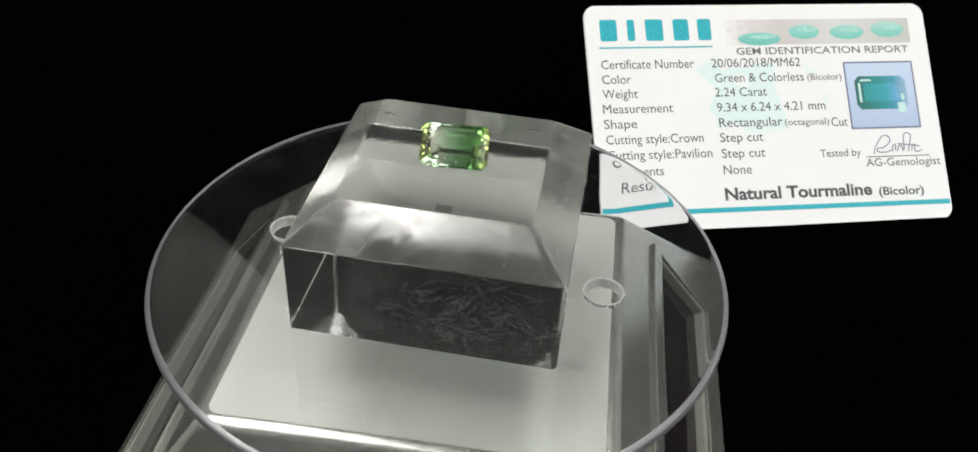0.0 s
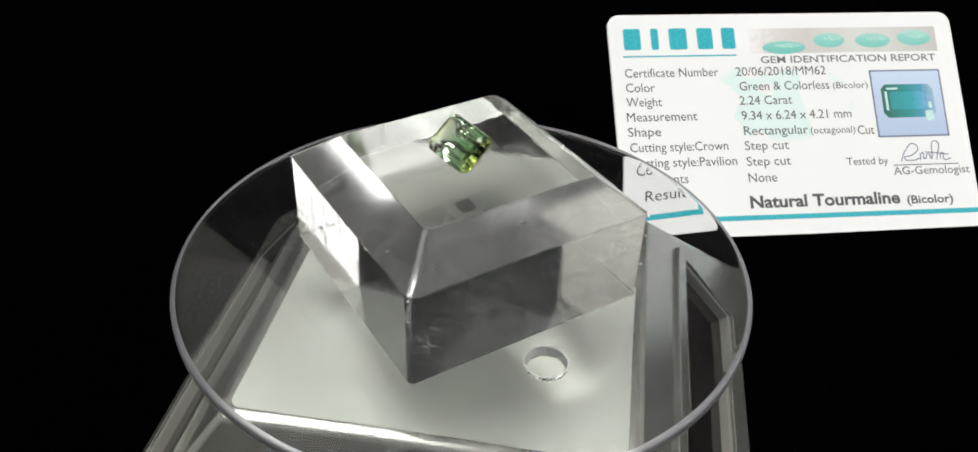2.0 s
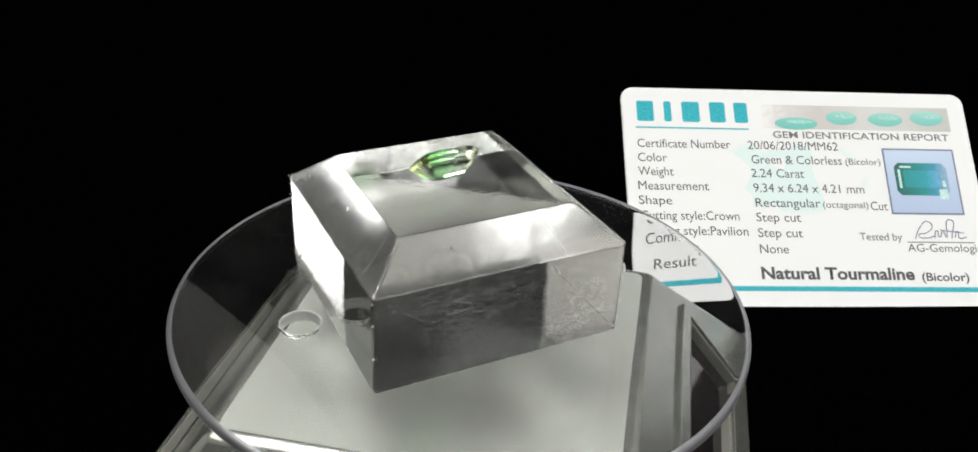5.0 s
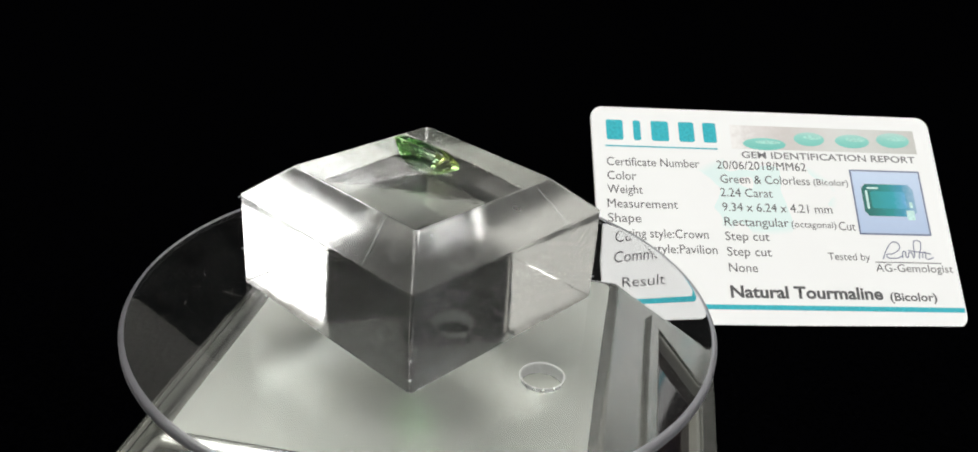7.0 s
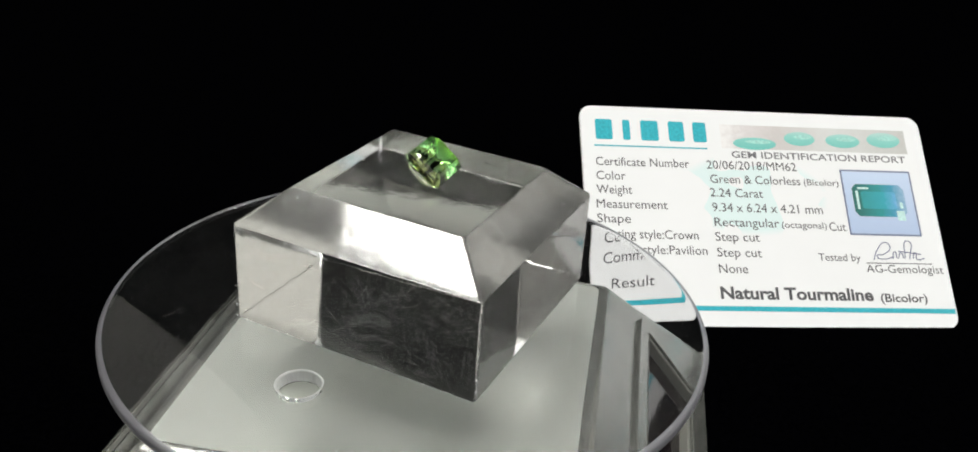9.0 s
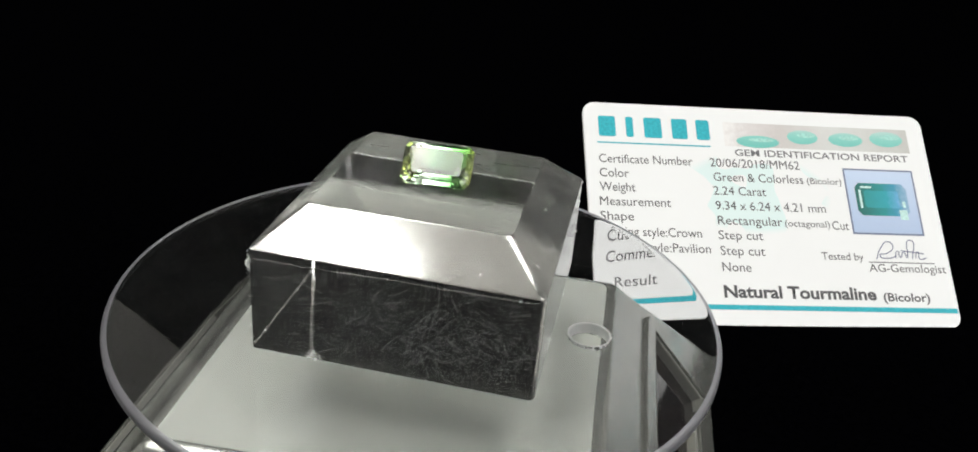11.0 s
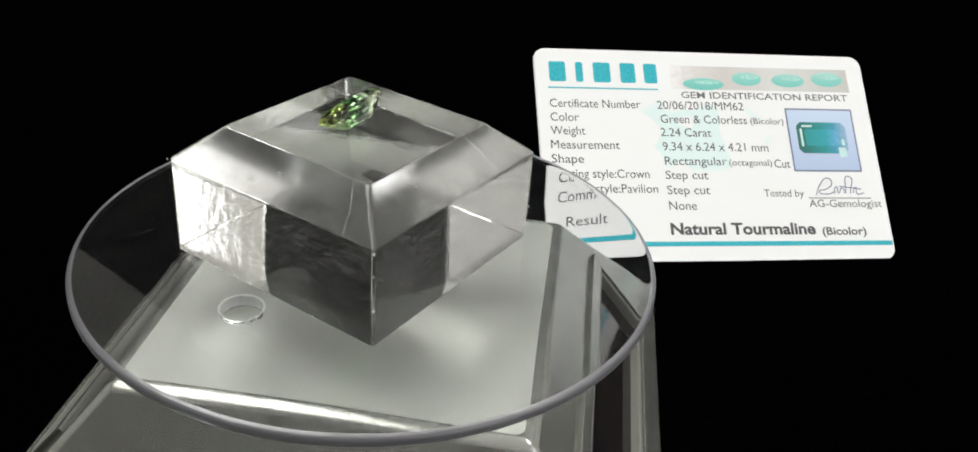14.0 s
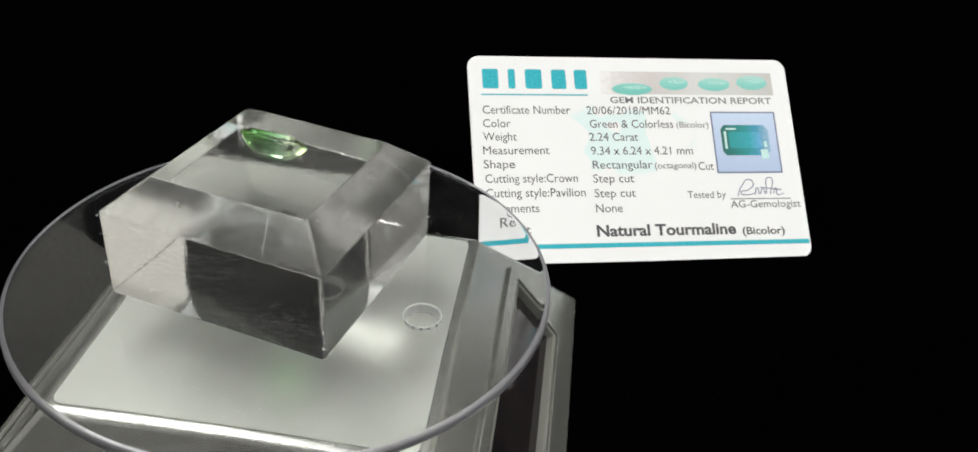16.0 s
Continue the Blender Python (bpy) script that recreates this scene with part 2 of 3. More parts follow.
def build_setting():
    bm = bmesh.new()
    n = 48
    # the cloth lies flat; its raised back is unseen and shuts out light from behind
    prof = [(-0.62, 0.0), (0.50, 0.0)]
    for k in range(1, 9):
        a = radians(90 * k / 8)
        prof.append((0.50 + 0.06 * math.sin(a), 0.06 - 0.06 * math.cos(a)))
    prof += [(0.56, 0.06 + k / 6) for k in (1, 2, 3, 4, 5, 6)]
    rows = []
    for y, z in prof:
        row = []
        for k in range(n + 1):
            x = -0.62 + 1.24 * k / n
            up = z if z <= 0.06 else 0.06 + (z - 0.06) * (backdrop_top(x) - 0.06)
            row.append(bm.verts.new((x, y + 0.004 * math.sin(k * 0.9) * min(1, z * 8), TABLE_Z + up)))
        rows.append(row)
    for a, b in zip(rows, rows[1:]):
        for k in range(n):
            bm.faces.new((a[k], a[k + 1], b[k + 1], b[k]))
    cloth = part("ground", bm, CLOTH)
    mod = cloth.modifiers.new("thickness", "SOLIDIFY")
    mod.thickness, mod.offset = 0.0015, -1
    tagged(cloth, "black velvet sheet over the table, hung up behind", "backdrop cloth", kind="structure")
    for name, lo, hi, mat, label in (
            ("wall_north", (-1.6, 1.5, -0.8), (1.6, 1.6, 1.6), WALL_DIM, "plain unseen wall, its plaster darkened to dim reflections"),
            ("wall_south", (-1.6, -1.6, -0.8), (1.6, -1.5, 1.6), WALL, "plain pale painted wall"),
            ("wall_west", (-1.6, -1.5, -0.8), (-1.5, 1.5, 1.6), WALL_DIM, "plain unseen wall, its plaster darkened to dim reflections"),
            ("wall_east", (1.5, -1.5, -0.8), (1.6, 1.5, 1.6), WALL, "plain pale painted wall"),
            # unseen panel added behind the camera so the stand's front reflects darkness
            ("wall_curtain", (-1.42, -1.495, -0.8), (0.52, -1.46, 1.6), DARK_WALL, "unseen dark panel added to darken the stand's front reflection"),
            ("ceiling", (-1.6, -1.6, 1.6), (1.6, 1.6, 1.7), WALL, "plain white ceiling"),
            # unseen floor, added pale so that it bounces light into the room
            ("floor", (-1.6, -1.6, -0.9), (1.6, 1.6, -0.8), WALL, "plain unseen floor under the table, pale to bounce light")):
        bm = bmesh.new()
        box(bm, lo, hi)
        tagged(part(name, bm, mat), label, name.split("_")[0], kind="structure")
    # unseen frames added round the area lamps: middle, half width along each axis, axis of the thin side
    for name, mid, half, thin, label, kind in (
            ("window_1", (1.48, -0.72, 1.00), (0.02, 0.68, 0.54), 0, "unseen white frame added round the east area lamp", "structure"),
            ("window_2", (0.98, -1.48, 0.90), (0.45, 0.02, 0.40), 1, "unseen white frame added round the south area lamp", "structure"),
            ("window_3", (-1.48, 0.10, 0.55), (0.02, 0.65, 0.50), 0, "unseen white frame added round the west fill light", "structure"),
            ("ceiling_lamp", (-0.58, 0.27, 1.575), (0.38, 0.60, 0.025), 2, "unseen thin white frame added round the long ceiling light", ""),
            ("ceiling_lamp", (0.68, 0.56, 1.575), (0.15, 0.15, 0.025), 2, "unseen thin white frame added round the small ceiling light", "")):
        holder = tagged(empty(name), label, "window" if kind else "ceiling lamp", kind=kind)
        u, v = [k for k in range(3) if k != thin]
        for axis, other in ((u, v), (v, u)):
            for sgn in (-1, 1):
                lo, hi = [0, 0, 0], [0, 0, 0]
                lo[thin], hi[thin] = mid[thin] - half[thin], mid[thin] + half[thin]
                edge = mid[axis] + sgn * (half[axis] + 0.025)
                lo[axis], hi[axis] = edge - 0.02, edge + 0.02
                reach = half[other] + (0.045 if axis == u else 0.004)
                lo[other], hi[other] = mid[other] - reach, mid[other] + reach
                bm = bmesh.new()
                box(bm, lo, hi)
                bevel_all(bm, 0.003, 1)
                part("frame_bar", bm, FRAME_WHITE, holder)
    table = tagged(empty("table"), "plain dark table under the black cloth", "table")
    bm = bmesh.new()
    box(bm, (-0.62, -0.62, -0.068), (0.62, 0.58, -0.038))
    bevel_all(bm, 0.002)
    part("tabletop", bm, DARK, table)
    for sx in (-1, 1):
        for y in (-0.58, 0.54):
            bm = bmesh.new()
            box(bm, (sx * 0.58 - 0.025, y - 0.025, -0.8), (sx * 0.58 + 0.025, y + 0.025, -0.068))
            part("leg", bm, DARK, table)


# ---- the stand: a four-sided silver base with solar cells, and the clear turning disc ----
TOP_Z, FOOT_Z, TOP_H, FOOT_H = -10.0, -36.4, 28.7, 50.6
SLOPE = (FOOT_H - TOP_H) / (TOP_Z - FOOT_Z)
STAND = pose(0, 0, 0, 0, 0, -14.15)


def face_point(side, w, z, out=0.0):
    """A point of a sloping face: w along it, at height z, raised by out (mm)."""
    k = math.hypot(1, SLOPE)
    d = TOP_H + (TOP_Z - z) * SLOPE + out / k
    p = Vector((d, w, z + out * SLOPE / k))
    return Matrix.Rotation(radians(90 * side), 3, "Z") @ p * MM


def build_stand():
    stand = tagged(empty("display_stand"), "silver four-sided rotating display stand with dark solar cells", "display stand")
    stand.matrix_world = STAND
    HOLE = (29.4, -19.9, -31.2)
    bm = bmesh.new()
    for s in range(4):
        def q(*pts):
            bm.faces.new([bm.verts.new(face_point(s, *p)) for p in pts])
        w, z1, z0 = HOLE
        a, b, c, d = (-TOP_H, TOP_Z), (TOP_H, TOP_Z), (FOOT_H, FOOT_Z), (-FOOT_H, FOOT_Z)
        e, f, g, i = (-w, z1), (w, z1), (w, z0), (-w, z0)
        q(a, e, f, b)
        q(b, f, g, c)
        q(c, g, i, d)
        q(d, i, e, a)
        deep = -2.2
        for m1, m2 in ((e, f), (f, g), (g, i), (i, e)):
            q(m1, (*m1, deep), (*m2, deep), m2)
    bm.faces.new([bm.verts.new((x * TOP_H * MM, y * TOP_H * MM, TOP_Z * MM)) for x, y in ((-1, -1), (1, -1), (1, 1), (-1, 1))])
    bm.faces.new([bm.verts.new((x * FOOT_H * MM, y * FOOT_H * MM, FOOT_Z * MM)) for x, y in ((-1, 1), (1, 1), (1, -1), (-1, -1))])
    bmesh.ops.remove_doubles(bm, verts=bm.verts, dist=1e-6)
    bmesh.ops.recalc_face_normals(bm, faces=bm.faces)
    edges = [e for e in bm.edges if len(e.link_faces) == 2 and max(abs(abs(v.co.x) - abs(v.co.y)) for v in e.verts) < 1e-5 and (e.verts[0].co.z > FOOT_Z * MM + 1e-5 or e.verts[1].co.z > FOOT_Z * MM + 1e-5)]
    bmesh.ops.bevel(bm, geom=edges, offset=1.2 * MM, segments=5, profile=0.5, affect="EDGES", clamp_overlap=True)
    for f in bm.faces:
        f.smooth = f.calc_area() < 60e-6
    part("body", bm, SILVER, stand, "grey metallic body")
    h = (TOP_H - 1.3) * MM
    # lighter copy of the body paint, with the light from above put in
    part("top_plate", plate(rounded(-h, -h, h, h, 1.6 * MM, 6), (TOP_Z - 0.6) * MM, (TOP_Z + 0.06) * MM, 0.04 * MM), LIT_TOP, stand, "satin silver top plate, painted lighter as if lit from above")
    for s in range(4):
        # raised rim round the cell
        for name, o, i, up, mat in (("cell_rim", (31.2, -17.6, -32.7), (29.8, -19.5, -31.5), 0.7, SILVER), ("cell_lip", (29.8, -19.5, -31.5), (29.1, -20.3, -30.8), 0.2, FRAME_TAN)):
            bm = bmesh.new()
            loops = []
            for (w, z1, z0), out in ((o, 0.02), (o, up), (i, up), (i, -1.9)):
                loops.append([bm.verts.new(face_point(s, *p, out)) for p in ((-w, z1), (w, z1), (w, z0), (-w, z0))])
            for A, Bq in zip(loops, loops[1:] + loops[:1]):
                for k in range(4):
                    j = (k + 1) % 4
                    bm.faces.new((A[k], A[j], Bq[j], Bq[k]))
            bmesh.ops.recalc_face_normals(bm, faces=bm.faces)
            bevel_all(bm, 0.15 * MM, 2, 30)
            part(name, bm, mat, stand)
        bm = bmesh.new()
        w, z1, z0 = 29.3, -20.0, -31.1
        lo = [bm.verts.new(face_point(s, *p, -2.1)) for p in ((-w, z1), (w, z1), (w, z0), (-w, z0))]
        hi = [bm.verts.new(face_point(s, *p, -1.5)) for p in ((-w, z1), (w, z1), (w, z0), (-w, z0))]
        bm.faces.new(lo)
        bm.faces.new(hi[::-1])
        for k in range(4):
            j = (k + 1) % 4
            bm.faces.new((lo[k], hi[k], hi[j], lo[j]))
        bmesh.ops.recalc_face_normals(bm, faces=bm.faces)
        cell = part("solar_cell", bm, SOLAR, stand, "glossy near-black solar cell")
    return stand


DISC_R, DISC_T = 43.25, 1.72
AXIS = (0.46, -0.25)
HOLE_R, HOLE_AT, HOLE_ANGLE = 2.90, 24.90, -4.34


def build_disc():
    disc = tagged(empty("turntable_disc"), "clear round acrylic turntable disc with drilled holes", "turntable")
    n = 160
    holes = [(HOLE_AT * math.cos(radians(HOLE_ANGLE + k)), HOLE_AT * math.sin(radians(HOLE_ANGLE + k))) for k in (0, 180)]
    bm = bmesh.new()
    rim = [(DISC_R - 1.2, 0.0), (DISC_R - 0.80, 0.0), (DISC_R - 0.45, -0.06), (DISC_R - 0.15, -0.22), (DISC_R, -0.48), (DISC_R, -1.30),
           (DISC_R - 0.1, -1.40), (DISC_R - 0.3, -1.46)]
    # the underside rises towards the rim, shaped to fit the camera's bent view through it
    rim += [(DISC_R - d, -DISC_T + 0.24 * (1 - d / 11.0) ** 2) for d in (0.7, 1.4, 2.2, 3.0, 4.0, 5.0, 6.0, 7.0, 8.5, 10.0, 11.0)]
    rings = [[bm.verts.new((x * MM, y * MM, z * MM)) for x, y in circle(0, 0, r, n)] for r, z in rim]
    for row, (a, b) in enumerate(zip(rings, rings[1:])):
        for k in range(n):
            j = (k + 1) % n
            f = bm.faces.new((a[k], b[k], b[j], a[j]))
            f.smooth, f.material_index = row >= 1, 1 if 1 <= row <= 6 else 0
    loops = {0: [rings[0]], 1: [rings[-1]]}
    rnd = random.Random(5)
    for hx, hy in holes:
        m = 40
        wob = [1 + rnd.uniform(-0.03, 0.03) for _ in range(m)]
        tr, br = [], []
        for k, (x, y) in enumerate(circle(0, 0, 1, m)):
            tr.append(bm.verts.new(((hx + HOLE_R * wob[k] * x) * MM, (hy + HOLE_R * wob[k] * y) * MM, 0)))
            br.append(bm.verts.new(((hx + HOLE_R * 0.97 * wob[k - 3] * x) * MM, (hy + HOLE_R * 0.97 * wob[k - 3] * y) * MM, -DISC_T * MM)))
        for k in range(m):
            j = (k + 1) % m
            bm.faces.new((tr[k], tr[j], br[j], br[k])).smooth = True
        loops[0].append(tr)
        loops[1].append(br)
    for side, ls in loops.items():
        edges = []
        for lp in ls:
            for k in range(len(lp)):
                e = bm.edges.get((lp[k], lp[(k + 1) % len(lp)])) or bm.edges.new((lp[k], lp[(k + 1) % len(lp)]))
                edges.append(e)
        bmesh.ops.triangle_fill(bm, use_beauty=True, use_dissolve=False, edges=edges, normal=(0, 0, 1 if side == 0 else -1))
    bmesh.ops.recalc_face_normals(bm, faces=bm.faces)
    pane = part("plate", bm, DISC, disc, "clear acrylic plate with a frosted rim")
    pane.data.materials.append(RIM)
    pane.visible_shadow = False
    for hx, hy in holes:
        # the sawn, frosted wall of each hole
        bm = bmesh.new()
        m = 40
        ring = []
        for r, z in ((2.80, -0.05), (2.94, 0.04), (3.08, 0.04), (3.08, 0.01), (2.92, -0.02), (2.82, -1.6), (2.74, -1.6)):
            ring.append([bm.verts.new((((hx + x * (r + 0.08 * noise.noise((x * 3, y * 3, r)))) * MM), (hy + y * (r + 0.08 * noise.noise((x * 3, y * 3, r)))) * MM, z * MM)) for x, y in circle(0, 0, 1, m)])
        for a, b in zip(ring, ring[1:] + ring[:1]):
            for k in range(m):
                j = (k + 1) % m
                bm.faces.new((a[k], a[j], b[j], b[k]))
        bmesh.ops.recalc_face_normals(bm, faces=bm.faces)
        for k in range(12):
            a = rnd.uniform(0, 2 * math.pi)
            d, z = rnd.uniform(2.85, 3.15), 0.03
            bmesh.ops.create_icosphere(bm, subdivisions=1, radius=rnd.uniform(0.04, 0.13) * MM, matrix=Matrix.Translation(((hx + d * math.cos(a)) * MM, (hy + d * math.sin(a)) * MM, z * MM)) @ pose(0, 0, 0, 0, 0, math.degrees(a)) @ Matrix.Diagonal((0.6, rnd.uniform(1, 4), 0.4, 1)))
        part("hole_edge", bm, FROST, disc, "rough sawn edge of a drilled hole")
    q = DISC_R * 0.66
    me = strokes([(Vector((0, 0, 0)), Vector((1, 0, 0)), Vector((0, 1, 0)), q, q, 1.0)], 330, 6.0, 0.026, 21)
    me.materials.append(FAINT_MARK)
    ob = new("wear_film", me)
    ob.parent = disc
    ob.visible_shadow = False
    tagged(ob, "faint hairline scratches", kind="stuff")
    bm = bmesh.new()
    bmesh.ops.create_cone(bm, cap_ends=True, segments=40, radius1=3.5 * MM, radius2=3.0 * MM, depth=8.1 * MM, matrix=pose(0, 0, -5.92 * MM))
    bevel_all(bm, 0.3 * MM, 2, 40)
    spindle = part("spindle", bm, WHITE_PLASTIC, disc, "grey plastic spindle")
    bm = bmesh.new()
    box(bm, (-1.25 * MM, -1.25 * MM, -1.86 * MM), (1.25 * MM, 1.25 * MM, -1.75 * MM))
    bevel_all(bm, 0.03 * MM, 1, 40)
    part("shaft_pad", bm, FRAME_TAN, spindle, "dark square pad")
    return disc


def frost_material():
    m = material("frosted_acrylic", (0.90, 0.91, 0.90), 0.42, 0.0, IOR=1.49, Transmission_Weight=0.66)
    bump(m, noise_tex(m, coords(m), 1800, 4), 0.6, 0.0002)
    return m


FROST = frost_material()
RIM = material("cut_rim", (0.50, 0.49, 0.55), 0.30, 0.0, IOR=1.49, Transmission_Weight=0.8)

BX, BY, SIDE, SHOULDER, HEIGHT, INSET = 1.73, -0.89, 37.15, 14.68, 19.38, 5.54


def build_block():
    bm = bmesh.new()
    rings = []
    for half, z in ((SIDE / 2, 0.05), (SIDE / 2, SHOULDER), (SIDE / 2 - INSET, HEIGHT)):
        rings.append([bm.verts.new(((BX + sx * half) * MM, (BY + sy * half) * MM, z * MM)) for sx, sy in ((1, -1), (1, 1), (-1, 1), (-1, -1))])
    bm.faces.new(rings[0][::-1])
    bm.faces.new(rings[2])
    for a, b in zip(rings, rings[1:]):
        for k in range(4):
            j = (k + 1) % 4
            bm.faces.new((a[k], a[j], b[j], b[k]))
    bmesh.ops.recalc_face_normals(bm, faces=bm.faces)
    # rounded corners, one of them more worn than the rest
    c = Vector((BX, BY, 0)) * MM
    corner = [e for e in bm.edges if all(abs(abs(v.co.x - c.x) - abs(v.co.y - c.y)) < 1e-6 for v in e.verts) and (e.verts[0].co - e.verts[1].co).length < 16 * MM]
    worn = [e for e in corner if e.verts[0].co.x > c.x and e.verts[0].co.y < c.y]
    bmesh.ops.bevel(bm, geom=worn, offset=0.9 * MM, segments=4, profile=0.5, affect="EDGES")
    corner = [e for e in corner if e.is_valid]
    bmesh.ops.bevel(bm, geom=corner, offset=0.45 * MM, segments=3, profile=0.5, affect="EDGES")
    bevel_all(bm, 0.16 * MM, 2, 15)
    block = part("display_block", bm, BLOCK)
    block.data.materials.append(SLOPE_FACE)
    for f in block.data.polygons:
        f.material_index = 1 if 0.3 < f.normal.z < 0.95 else 0
    wear_on_block(block)
    return tagged(block, "clear scratched acrylic block with sloping top edges on the disc", "display block")


def strokes(faces, count, longest, width, seed):
    """Hairline scratches on flat faces: (middle, along, up, half length, half height, share)."""
    rnd = random.Random(seed)
    verts, quads = [], []
    total = sum(f[5] for f in faces)
    for mid, along, up, ha, hu, share in faces:
        normal = along.cross(up).normalized()
        patches = [(rnd.uniform(-ha, ha), rnd.uniform(-hu, hu), rnd.gauss(0.1, 0.5), rnd.uniform(0.10, 0.34)) for _ in range(7)]
        for _ in range(int(count * share / total)):
            px, pu, lean, spread = rnd.choice(patches)
            pick = rnd.random()
            if pick < 0.22:
                x, u, turn = rnd.uniform(-ha, ha), rnd.uniform(-hu, hu), rnd.gauss(0.05, 0.5)
            else:
                x, u, turn = rnd.gauss(px, ha * spread), rnd.gauss(pu, hu * spread * 1.4), rnd.gauss(lean, 0.55)
            size = longest * rnd.random() ** 4 + 0.2
            bend, wide = rnd.gauss(0, 0.05), width * rnd.uniform(0.4, 1.5)
            pts = []
            for k in range(5):
                a = turn + bend * (k - 2) * 0.5
                x, u = x + size / 5 * math.cos(a), u + size / 5 * math.sin(a)
                if abs(x) > ha - 0.2 or abs(u) > hu - 0.2:
                    break
                pts.append((x, u, a))
            if len(pts) < 2:
                continue
            base = len(verts)
            for k, (px2, pu2, a) in enumerate(pts):
                w = wide * (0.35 if k in (0, len(pts) - 1) else 1.0) / 2
                for sgn in (-1, 1):
                    q = mid + along * (px2 - sgn * w * math.sin(a)) + up * (pu2 + sgn * w * math.cos(a)) + normal * 0.008
                    verts.append(q * MM)
            for k in range(len(pts) - 1):
                b = base + 2 * k
                quads.append((b, b + 2, b + 3, b + 1))
    me = bpy.data.meshes.new("wear_film")
    me.from_pydata([tuple(v) for v in verts], [], quads)
    return me


def wear_on_block(block):
    faces = []
    slope = Vector((-INSET, 0, HEIGHT - SHOULDER))
    for k in range(4):
        r = Matrix.Rotation(radians(90 * k), 3, "Z")
        c = Vector((BX, BY, 0))
        faces.append((c + r @ Vector((SIDE / 2, 0, SHOULDER / 2)), r @ Vector((0, 1, 0)), Vector((0, 0, 1)), SIDE / 2, SHOULDER / 2, 3.4))
        mid = Vector((SIDE / 2 - INSET / 2, 0, (SHOULDER + HEIGHT) / 2))
        faces.append((c + r @ mid, r @ Vector((0, 1, 0)), (r @ slope).normalized(), SIDE / 2 - INSET, slope.length / 2, 0.35))
    faces.append((Vector((BX, BY, HEIGHT)), Vector((1, 0, 0)), Vector((0, 1, 0)), SIDE / 2 - INSET, SIDE / 2 - INSET, 0.4))
    me = strokes(faces, 4400, 5.0, 0.017, 11)
    me.materials.append(MARK)
    ob = new("wear_film", me)
    ob.parent = block
    ob.visible_shadow = False
    tagged(ob, "fine white hairline scratches", kind="stuff")
    # hairline cracks that run across the sloping faces: quarter turn, place at the foot and at the top
    rnd = random.Random(8)
    for turn, foot, top, deep in ((0, 13.6, 10.6, 1.0), (90, 9.0, 7.0, 1.0), (180, 11.0, 9.2, 1.0), (-90, -8.6, -5.5, 0.75)):
        r = Matrix.Rotation(radians(turn), 3, "Z")
        verts, quads = [], []
        for k in range(9):
            u = 0.03 + 0.94 * deep * k / 8
            w = foot + (top - foot) * u + 0.25 * math.sin(3.0 * u) + rnd.uniform(-0.12, 0.12)
            wide = 0.05 * (0.4 + rnd.random()) * (0.5 if k in (0, 8) else 1)
            for e in (-wide, wide):
                p = Vector((SIDE / 2 - INSET * u + 0.012, w + e, SHOULDER + (HEIGHT - SHOULDER) * u + 0.016))
                verts.append(tuple((Vector((BX, BY, 0)) + r @ p) * MM))
            if k:
                b = 2 * k
                quads.append((b - 2, b, b + 1, b - 1))
        me = bpy.data.meshes.new("hairline_crack")
        me.from_pydata(verts, [], quads)
        me.materials.append(FAINT_MARK)
        ob = new("hairline_crack", me)
        ob.parent = block
        ob["label"] = "pale hairline crack across a sloping face"
    # small chips along the upright corners and the lower edges
    rnd = random.Random(3)
    bm = bmesh.new()
    h = SIDE / 2
    for k in range(80):
        r = Matrix.Rotation(radians(90 * rnd.randrange(4)), 3, "Z")
        p = Vector((h, rnd.uniform(-h, h), 0.12)) if rnd.random() < 0.55 else Vector((h, h, rnd.uniform(0.3, SHOULDER)))
        size = 0.04 + 0.20 * rnd.random() ** 3
        bmesh.ops.create_icosphere(bm, subdivisions=1, radius=size * MM, matrix=Matrix.Translation((Vector((BX, BY, 0)) + r @ p) * MM) @ pose(0, 0, 0, rnd.uniform(0, 90), rnd.uniform(0, 90), 0) @ Matrix.Diagonal((1.0, rnd.uniform(0.5, 1.6), 0.5, 1)))
    tagged(part("edge_chips", bm, FROST, block), "tiny frosted chips on the edges", kind="stuff")


GEM_AT, GEM_TURN, GEM_TILT = (2.24, -2.03), 5.0, 39.0


